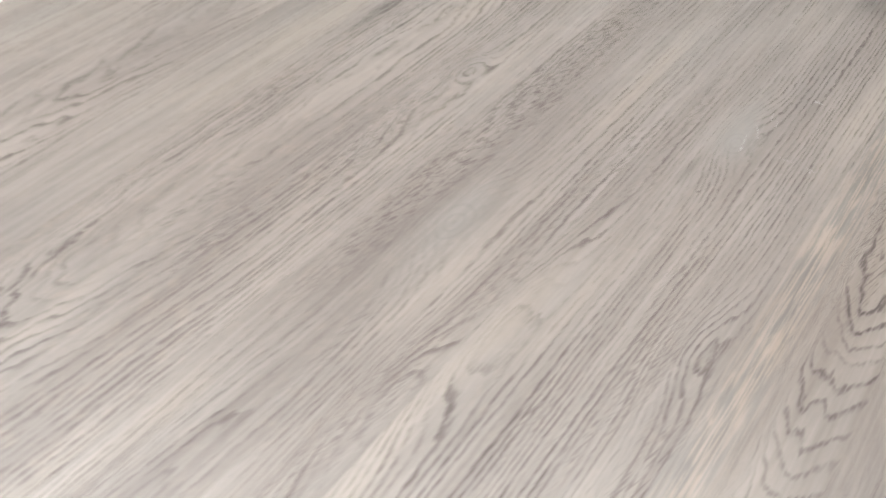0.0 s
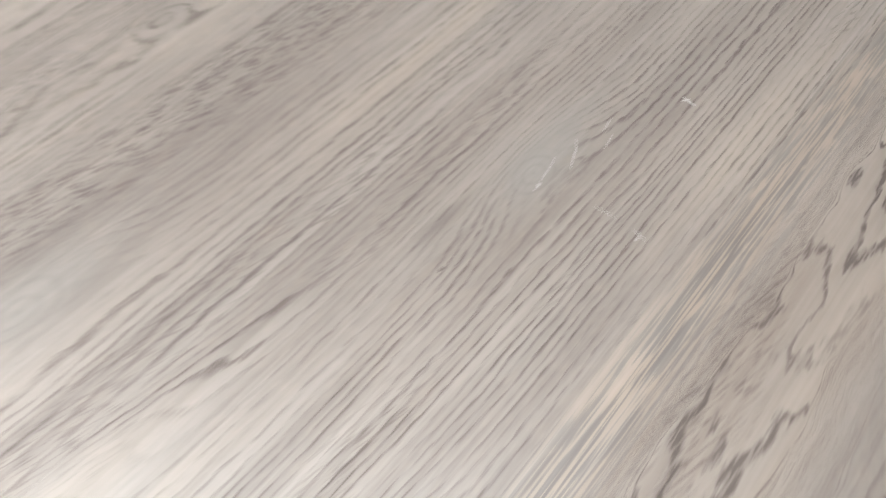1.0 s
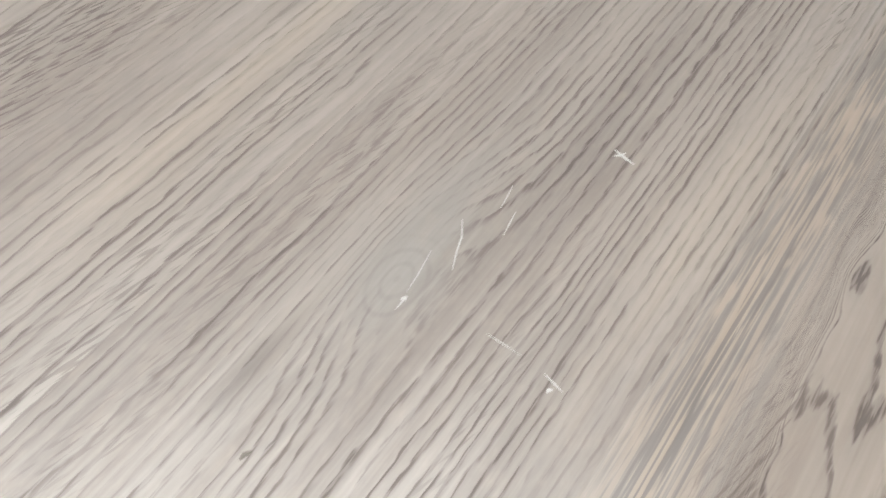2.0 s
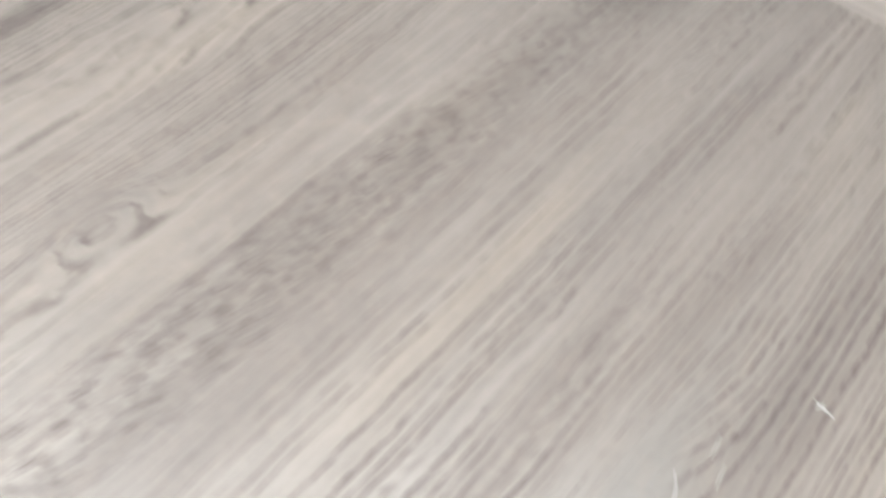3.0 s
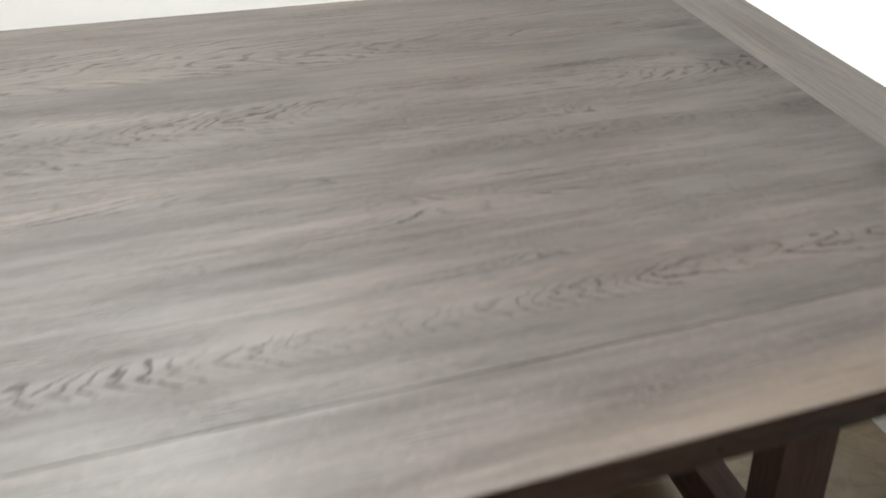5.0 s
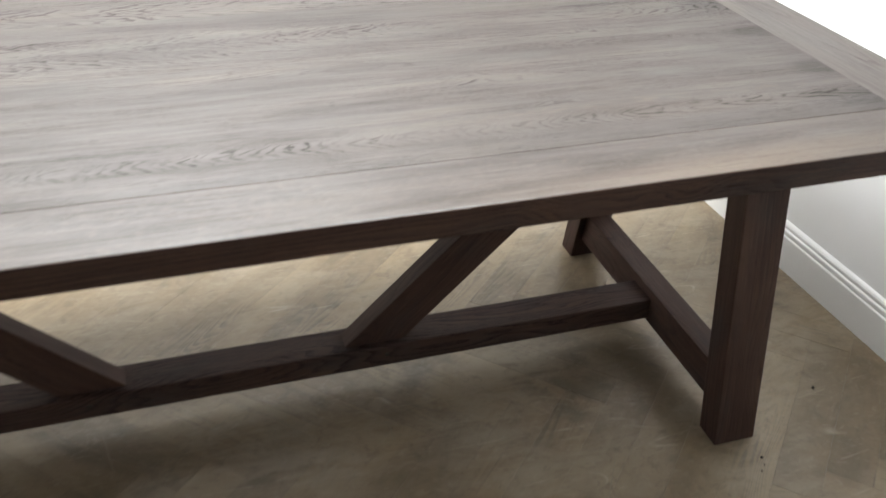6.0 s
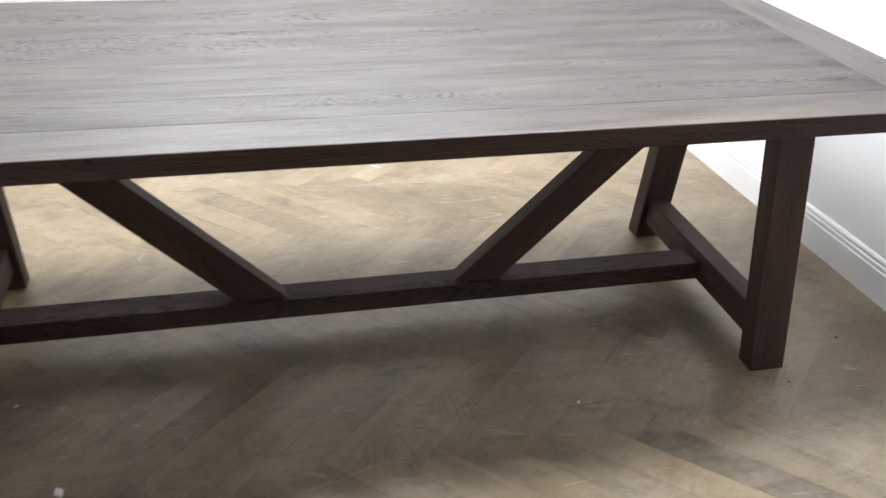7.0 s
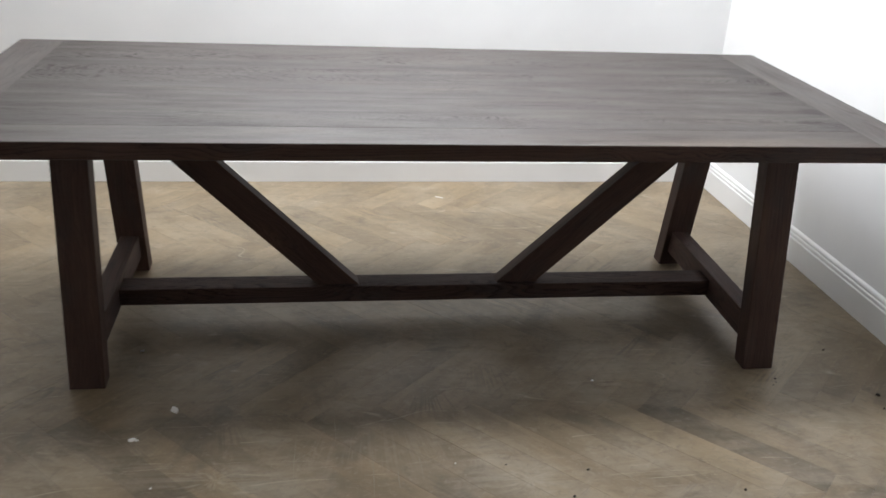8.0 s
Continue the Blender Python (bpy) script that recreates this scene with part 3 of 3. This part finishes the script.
# the boards from the front edge to the back: far edge, and how each one was cut
BOARDS = [
    (-0.403, dict(tone=1.06, figure=0.55, flecks=0.5, heart=(0.0, -0.80, 0.0), lines=260.0, bend=0.004, pores=[(0.3, -0.47, 1.5, 0.05, 0.35)], paler=[(0.72, -YF + 0.02, 0.42, 0.04, 1.0)])),
    (-0.262, dict(tone=0.95, figure=1.2, heart=(0.0, -0.318, 0.012), lines=240.0, bend=0.004, tongue=(-0.45, 1.40, -0.320, 0.026, -15.0, 60.0),
                  lenses=[(-0.50, -0.30, 0.30, 0.022, 5.0), (0.52, -0.335, 0.05, 0.016, 3.0)], fibres=[(0.75, -0.277, 0.60, 0.014, 1.0)],
                  stains_and_shade=[(1.09, -0.36, 0.10, 0.05, 0.5)])),
    (-0.120, dict(tone=1.0, figure=1.0, heart=(0.0, -0.03, 0.05), lines=250.0, bend=0.004, lenses=[(0.785, -0.178, 0.050, 0.015, 4.5), (0.50, -0.128, 0.10, 0.020, 6.0), (0.56, -0.240, 0.05, 0.016, 4.0)],
                  knots=[(0.783, -0.178, 0.030, 0.015, 1.0), (0.825, -0.172, 0.03, 0.008, 0.5)], eyes=[(0.778, -0.178, 0.015)],
                  stains_and_shade=[(0.728, -0.162, 0.022, 0.0035, 0.7), (1.085, -0.215, 0.040, 0.028, 0.9)])),
    (0.013, dict(tone=1.0, figure=0.95, heart=(0.60, 0.16, 0.02), lines=195.0, bend=0.006, skew=0.02, lenses=[(0.575, -0.048, 0.060, 0.022, 5.0), (0.42, -0.104, 0.07, 0.016, 4.0), (0.25, -0.03, 0.15, 0.020, 5.0)],
                 calm=[(1.0, -0.06, 0.03, 0.010, 0.5)], knots=[(0.575, -0.048, 0.050, 0.016, 0.8)], eyes=[(0.572, -0.048, 0.022)], pores=[(0.85, -0.013, 0.30, 0.020, 1.1), (0.60, 0.0, 0.12, 0.012, 0.8)],
                 stains_and_shade=[(1.075, -0.022, 0.055, 0.022, 1.0), (0.90, -0.014, 0.16, 0.016, 0.30)])),
    (0.198, dict(tone=0.97, figure=1.25, flecks=0.3, heart=(0.68, 0.133, 0.012), slope=0.14, level=0.13, crook=0.003, jag=0.018, lines=230.0, bend=0.013, lenses=[(0.745, 0.062, 0.030, 0.014, 5.0), (0.67, 0.066, 0.05, 0.018, 4.0)],
                 calm=[(0.68, 0.134, 0.15, 0.011, 0.95), (0.76, 0.030, 0.06, 0.010, 0.7)], eyes=[(0.745, 0.060, 0.024), (0.680, 0.070, 0.020)],
                 stains_and_shade=[(1.070, 0.148, 0.060, 0.040, 0.9), (0.80, 0.192, 0.07, 0.006, 0.8)], pores=[(0.66, 0.05, 0.10, 0.02, 0.2)])),
    (0.283, dict(tone=0.88, figure=0.6, heart=(0.0, 0.40, 0.03), lines=210.0, bend=0.006, stains_and_shade=[(1.06, 0.25, 0.06, 0.03, 0.7)], calm=[(0.55, 0.24, 0.12, 0.02, 0.5)])),
    (0.410, dict(tone=1.02, figure=1.0, heart=(0.90, 0.325, 0.012), slope=0.09, level=0.06, crook=0.006, jag=0.014, lines=200.0, bend=0.008, calm=[(0.93, 0.31, 0.05, 0.010, 0.5)], stains_and_shade=[(1.06, 0.300, 0.05, 0.02, 0.5)])),
    (YH, dict(tone=1.05, figure=0.75, heart=(0.0, 0.70, 0.05), lines=230.0, bend=0.006)),
]
low_y = -YF
for k, (high_y, cut) in enumerate(BOARDS):
    y = (low_y + high_y) / 2
    lx = (X1 - X0) / 2 - JW - 0.0002
    bm = box_bm(-lx, lx, low_y - y + (0.0014 if k == 1 else 0.0), high_y - y, -TOP_T / 2, TOP_T / 2)
    for outer in (-YF, YH):
        rim = [e for e in bm.edges if all(abs(v.co.y - (outer - y)) < 1e-6 for v in e.verts) and abs(e.verts[0].co.x - e.verts[1].co.x) > 0.1]
        if rim:
            bmesh.ops.bevel(bm, geom=rim, offset=0.0025, segments=2, affect="EDGES", profile=0.5)
    # broad hills paint the dimmer ends of the top into each board's colour
    cut["stains_and_shade"] = cut.get("stains_and_shade", []) + [(X1 - JW, y, 0.05, 0.07, 0.30), (X1 - JW, y, 0.34, 0.10, 0.42), (X0 + JW, y, 0.20, 0.08, 0.75)]
    edged(part("plank", bm, board_oak(k + 1, **cut), table, at=Matrix.Translation(((X0 + X1) / 2, y, TOP_Z - TOP_T / 2))))
    low_y = high_y
for k, x in enumerate((X0 + JW / 2, X1 - JW / 2)):
    bm = box_bm(-YF, YH, -JW / 2, JW / 2, -TOP_T / 2, TOP_T / 2, 0.0009, 2)
    end_oak = board_oak(20 + k, tone=0.98, figure=0.35, heart=(0.2, x + 0.03, 0.02), slope=0.05, crook=0.01, lines=190.0, bend=0.01, turned=True)
    edged(part("breadboard_end", bm, end_oak, table, at=Matrix.Translation((x, 0, TOP_Z - TOP_T / 2)) @ pose(0, 0, 0, 0, 0, 90)))

XI, LW, LD, YB, YT = 0.933, 0.095, 0.061, 0.396, 0.273
UNDER = TOP_Z - TOP_T - 0.0005


def leg(sx, sy):
    def end(y, z):
        c = [(sx * XI, sy * y, z), (sx * (XI + LW), sy * y, z), (sx * (XI + LW), sy * (y - LD), z), (sx * XI, sy * (y - LD), z)]
        return c
    beam("leg", end(YB, 0.0015), end(YT, UNDER), LEG_OAK, table)


for sx in (-1, 1):
    for sy in (-1, 1):
        leg(sx, sy)

XC, CW, ZC0, ZC1 = 0.983, 0.059, 0.060, 0.146
for sx in (-1, 1):
    def end(y):
        return [(sx * (XC - CW / 2), y, ZC0), (sx * (XC + CW / 2), y, ZC0), (sx * (XC + CW / 2), y, ZC1), (sx * (XC - CW / 2), y, ZC1)]
    beam("cross_beam", end(-0.325), end(0.325), LEG_OAK, table)

SW, ZS0, ZS1 = 0.084, 0.069, 0.123
XS = XC - CW / 2 + 0.004


def end(x):
    return [(x, -SW / 2, ZS0), (x, SW / 2, ZS0), (x, SW / 2, ZS1), (x, -SW / 2, ZS1)]


beam("stretcher", end(-XS), end(XS), LEG_OAK, table).color = (1.0, 1.5, 1.2, 1)

XB0, XB1, BL, BW = 0.226, 0.832, 0.129, 0.049
for sx in (-1, 1):
    def end(x, z):
        x -= 0.006 if sx < 0 else 0.0
        return [(sx * x, -BW / 2, z), (sx * x, BW / 2, z), (sx * (x + BL), BW / 2, z), (sx * (x + BL), -BW / 2, z)]
    beam("brace", end(XB0, ZS1 - 0.001), end(XB1, UNDER), LEG_OAK, table, 0.0022)


def scuff(points, wide, parent, name="scratch", material=SCUFF, level=TOP_Z):
    """A shallow pale scratch along a short run of points on the table's top or on the floor."""
    bm = bmesh.new()
    pts = [Vector((x, y, level)) for x, y in points]
    rows = []
    for i, p in enumerate(pts):
        d = (pts[min(i + 1, len(pts) - 1)] - pts[max(i - 1, 0)]).normalized()
        n = Vector((-d.y, d.x, 0))
        w = wide * (0.35 if i in (0, len(pts) - 1) else 1.0) / 2
        rows.append([bm.verts.new(p + n * k * w + Vector((0, 0, h))) for k, h in ((-1, 0.00003), (0, 0.00018), (1, 0.00003))])
    for a, b in zip(rows, rows[1:]):
        for i in range(2):
            bm.faces.new((a[i], a[i + 1], b[i + 1], b[i]))
    part(name, bm, material, parent)


for points, wide in (
    ([(0.7685, -0.1845), (0.7715, -0.1845), (0.7735, -0.1845)], 0.0006),
    ([(0.7725, -0.1835), (0.7735, -0.1845), (0.7745, -0.1845)], 0.0018),
    ([(0.7755, -0.1835), (0.7835, -0.1825), (0.7935, -0.1805)], 0.0005),
    ([(0.7915, -0.1905), (0.7985, -0.1875), (0.8045, -0.1855), (0.8105, -0.1815)], 0.0006),
    ([(0.8225, -0.1895), (0.8285, -0.1885), (0.8335, -0.1875)], 0.0005),
    ([(0.8135, -0.1965), (0.8185, -0.1955), (0.8245, -0.1945)], 0.0005),
    ([(0.8705, -0.2085), (0.8695, -0.2125), (0.8685, -0.2175)], 0.0013),
    ([(0.8675, -0.2095), (0.8695, -0.2115), (0.8715, -0.2125)], 0.0011),
    ([(0.7785, -0.2125), (0.7785, -0.2185), (0.7785, -0.2255)], 0.0005),
    ([(0.7775, -0.2345), (0.7765, -0.2385), (0.7755, -0.2425)], 0.0007),
    ([(0.7725, -0.2385), (0.7735, -0.2385), (0.7745, -0.2395)], 0.0014),
):
    scuff(points, wide, table)
scuff([(0.7025, -0.1785), (0.7045, -0.1785), (0.7065, -0.1795)], 0.0018, table, "pit", SPECK)

for sx in (-1, 1):
    bm = bmesh.new()
    bmesh.ops.create_cone(bm, cap_ends=True, segments=14, radius1=0.0055, radius2=0.005, depth=0.004)
    bm.transform(Matrix.Translation((sx * 0.305 + 0.01, -SW / 2 - 0.0005, 0.1)) @ pose(0, 0, 0, 90, 0, 0))
    part("peg", bm, SPECK, table, "dark round wooden peg")

# ---------------------------------------------------------------- crumbs on the floor
def crumb(name, x, y, size, material, label, category, seed, flat=0.4):
    """A broken flake: a jagged outline with a smaller, tilted top."""
    rnd = random.Random(seed)
    bm = bmesh.new()
    n = rnd.choice((7, 8, 9))
    low, high = [], []
    lean = Vector((rnd.uniform(-0.1, 0.1), rnd.uniform(-0.1, 0.1), 0)) * size
    for i in range(n):
        a, r = 2 * math.pi * (i + rnd.uniform(-0.3, 0.3)) / n, size * rnd.uniform(0.3, 0.6)
        p = Vector((math.cos(a) * r * 1.15, math.sin(a) * r * 0.75, 0))
        low.append(bm.verts.new(p))
        high.append(bm.verts.new(p * rnd.uniform(0.7, 0.9) + lean + Vector((0, 0, size * flat * rnd.uniform(0.55, 1.0)))))
    tip = bm.verts.new(lean + Vector((0, 0, size * flat * 0.9)))
    for i in range(n):
        j = (i + 1) % n
        bm.faces.new((low[i], low[j], high[j], high[i]))
        bm.faces.new((high[i], high[j], tip))
    bm.faces.new(low[::-1])
    ob = part(name, bm, material, at=pose(x, y, 0.0006, 0, 0, rnd.uniform(-30, 30)))
    tagged(ob, label, category, "crumbs on the floor")


CHIP, GRIT = "small broken white plaster chip lying on the floor", "tiny dark crumb of grit on the floor"
for i, (x, y, size) in enumerate(((-0.734, -0.510, 0.026), (-0.820, -0.632, 0.017), (-0.809, -0.634, 0.011), (-0.868, -0.200, 0.011), (-0.745, -0.821, 0.007), (0.448, -0.430, 0.008), (-0.011, -0.778, 0.005))):
    crumb("plaster_chip", x, y, size, PLASTER, CHIP, "debris", 20 + i)
for i, (x, y, size) in enumerate(((0.321, -0.826, 0.009), (0.117, -0.791, 0.006), (1.012, -0.451, 0.007), (0.991, -0.483, 0.005), (1.005, -0.470, 0.004), (1.252, -0.298, 0.009), (1.284, -0.555, 0.014), (1.262, -0.620, 0.009), (0.261, -0.921, 0.008), (0.696, -0.928, 0.008))):
    crumb("grit_crumb", x, y, size, SPECK, GRIT, "debris", 60 + i)
bm = box_bm(-0.019, 0.019, -0.0018, 0.0018, 0.0008, 0.0026, 0.0006)
tagged(part("plaster_sliver", bm, PLASTER, at=pose(0.179, 1.02, 0, 0, 0, -35)), "thin white plaster sliver lying on the floor", "debris", "crumbs on the floor")

# ---------------------------------------------------------------- herringbone floor
PW, PL, GAPW = 0.0926, 0.519, 0.0003
ROOT = math.sqrt(0.5)
CROW = PW - 0.583 / ROOT


def grid_shift():
    """Slides the pattern along x so that one notch falls at x = 0.925."""
    x = ((2 * 11 - 1) * PW + CROW) * ROOT
    return 0.925 - x


SHIFT = grid_shift()


def plank_mesh(name):
    bm = box_bm(-PL / 2 + GAPW / 2, PL / 2 - GAPW / 2, -PW / 2 + GAPW / 2, PW / 2 - GAPW / 2, -0.012, 0.0, 0.0002)
    return mesh_of(name, bm, FLOOR_OAK)


def grained(me):
    """Stores each vertex's place on its own plank for the grain."""
    values = np.empty(len(me.vertices) * 3)
    me.vertices.foreach_get("co", values)
    me.attributes.new("grain", "FLOAT_VECTOR", "POINT").data.foreach_set("vector", values)
    me.attributes.new("pick", "FLOAT", "POINT").data.foreach_set("value", np.zeros(len(me.vertices)))
    return me


floor = part("floor", box_bm(WALL_L, WALL_X + 0.11, WALL_F, WALL_Y, -0.06, -0.004), GAP)
tagged(floor, "aged oak parquet floor laid in herringbone", "floor", kind="structure")
for points, wide in (
    ([(-0.284, -0.027), (-0.276, -0.083), (-0.262, -0.142)], 0.0032),
    ([(0.058, -0.060), (0.088, -0.104), (0.121, -0.145)], 0.0026),
    ([(0.286, -0.130), (0.291, -0.164), (0.289, -0.198)], 0.0028),
    ([(0.174, -0.175), (0.152, -0.214), (0.125, -0.248)], 0.0024),
    ([(-0.036, -0.043), (-0.052, -0.058), (-0.071, -0.066)], 0.0036),
    ([(-0.408, -0.625), (-0.413, -0.749), (-0.414, -0.860)], 0.0024),
    ([(-0.215, -0.708), (-0.218, -0.805), (-0.221, -0.887)], 0.0024),
    ([(-0.157, -0.799), (-0.158, -0.830), (-0.157, -0.862)], 0.0030),
    ([(-0.362, -0.699), (-0.412, -0.742), (-0.457, -0.778)], 0.0022),
    ([(-0.310, -0.514), (-0.309, -0.590), (-0.307, -0.665)], 0.0020),
    ([(-0.102, -0.725), (-0.098, -0.780), (-0.097, -0.835)], 0.0020),
    ([(0.717, -0.367), (0.668, -0.442), (0.627, -0.513)], 0.0022),
):
    scuff(points, wide, floor, material=FLOOR_SCUFF, level=0.0005)
shared = grained(plank_mesh("floor_plank"))
rest, rest_grain, rest_pick, rest_faces = [], [], [], []
random.seed(4)


# planks that stand out by tone, the last three also for shade: a point on each, its tone and strength of figure
TONES = [(0.619, -0.622, 0.66, 1.8), (0.669, -0.739, 1.08, 1.0), (0.942, -0.681, 1.12, 1.0), (-0.300, -0.592, 0.74, 1.0), (-0.408, -0.248, 0.80, 1.0), (0.204, -0.745, 1.06, 1.0),
         (-0.941, 1.023, 1.12, 1.0), (-0.016, 0.750, 1.15, 1.0), (0.627, 0.941, 1.1, 1.0), (-0.216, -0.694, 0.90, 1.0), (1.041, -0.799, 1.12, 1.0),
         # dark planks whose tone also carries the weaker light at the near left
         (-0.78, -0.80, 0.70, 1.2), (-0.62, -0.62, 0.80, 1.0), (-0.50, -0.78, 0.72, 1.3)]


def trimmed(m):
    """A plank cut off at the walls, in its own coordinates; None if nothing is left."""
    bm = box_bm(-PL / 2 + GAPW / 2, PL / 2 - GAPW / 2, -PW / 2 + GAPW / 2, PW / 2 - GAPW / 2, -0.012, 0.0)
    bm.transform(m)
    for co, no in (((WALL_X, -0.2, 0), SKEW.to_3x3() @ Vector((1, 0, 0))), ((WALL_L, 0, 0), (-1, 0, 0)), ((0, WALL_Y, 0), (0, 1, 0)), ((0, WALL_F, 0), (0, -1, 0))):
        geom = bm.verts[:] + bm.edges[:] + bm.faces[:]
        cut = bmesh.ops.bisect_plane(bm, geom=geom, plane_co=co, plane_no=no, clear_outer=True)
        edges = [e for e in cut["geom_cut"] if isinstance(e, bmesh.types.BMEdge)]
        if edges and bm.faces:
            bmesh.ops.holes_fill(bm, edges=edges)
    if len(bm.faces) < 4:
        bm.free()
        return None
    bm.transform(m.inverted())
    return bm


def lay(a, b, along_u, rim=False):
    """Lays one plank with its low corner at (a, b) of the diagonal grid; rim: those beyond the end wall's near face."""
    la, lb = (PL, PW) if along_u else (PW, PL)
    ca, cb = a + la / 2, b + lb / 2
    x, y = (ca + cb) * ROOT + SHIFT, (ca - cb) * ROOT
    if not (WALL_L - 0.25 < x < WALL_X + 0.36 and (x > WALL_X + 0.25) == rim and WALL_F - 0.25 < y < WALL_Y + 0.25):
        return
    turn = (45 if along_u else -45) + random.choice((0, 180))
    m = pose(x, y, random.uniform(-0.0004, 0.0), random.uniform(-0.05, 0.05), random.uniform(-0.03, 0.03), turn)
    near = -1.75 < x and -1.4 < y
    inside = WALL_L + 0.23 < x < WALL_X - 0.23 and WALL_F + 0.23 < y < WALL_Y - 0.23
    if near and inside:
        ob = new("plank", shared)
        for px, py, tone, figure in TONES:
            q = m.inverted() @ Vector((px, py, 0))
            if abs(q.x) < PL / 2 and abs(q.y) < PW / 2:
                ob.color = (tone, figure, 1, 1)
    else:
        bm = trimmed(m)
        if bm is None:
            return
        if near:
            ob = new("plank", grained(mesh_of("cut_plank", bm, FLOOR_OAK)))
        else:
            first, chance = len(rest), random.random()
            bm.verts.index_update()
            for v in bm.verts:
                rest.append((m @ v.co)[:])
                rest_grain.extend(v.co)
                rest_pick.append(chance)
            rest_faces.extend([first + v.index for v in f.verts] for f in bm.faces)
            bm.free()
            return
    ob.matrix_world = m
    ob.parent = floor


for rim in (False, True):
    for k in range(-4, 10):
        for n in range(-45, 45):
            a, b = n * PW + CROW - k * PL, n * PW + k * PL
            lay(a, b, True, rim)
            lay(a - PW, b, False, rim)
me = bpy.data.meshes.new("far_planks")
me.from_pydata(rest, [], rest_faces)
me.attributes.new("grain", "FLOAT_VECTOR", "POINT").data.foreach_set("vector", rest_grain)
me.attributes.new("pick", "FLOAT", "POINT").data.foreach_set("value", rest_pick)
me.materials.append(FLOOR_OAK)
far = new("far_planks", me)
far.parent = floor
tagged(far, kind="stuff")
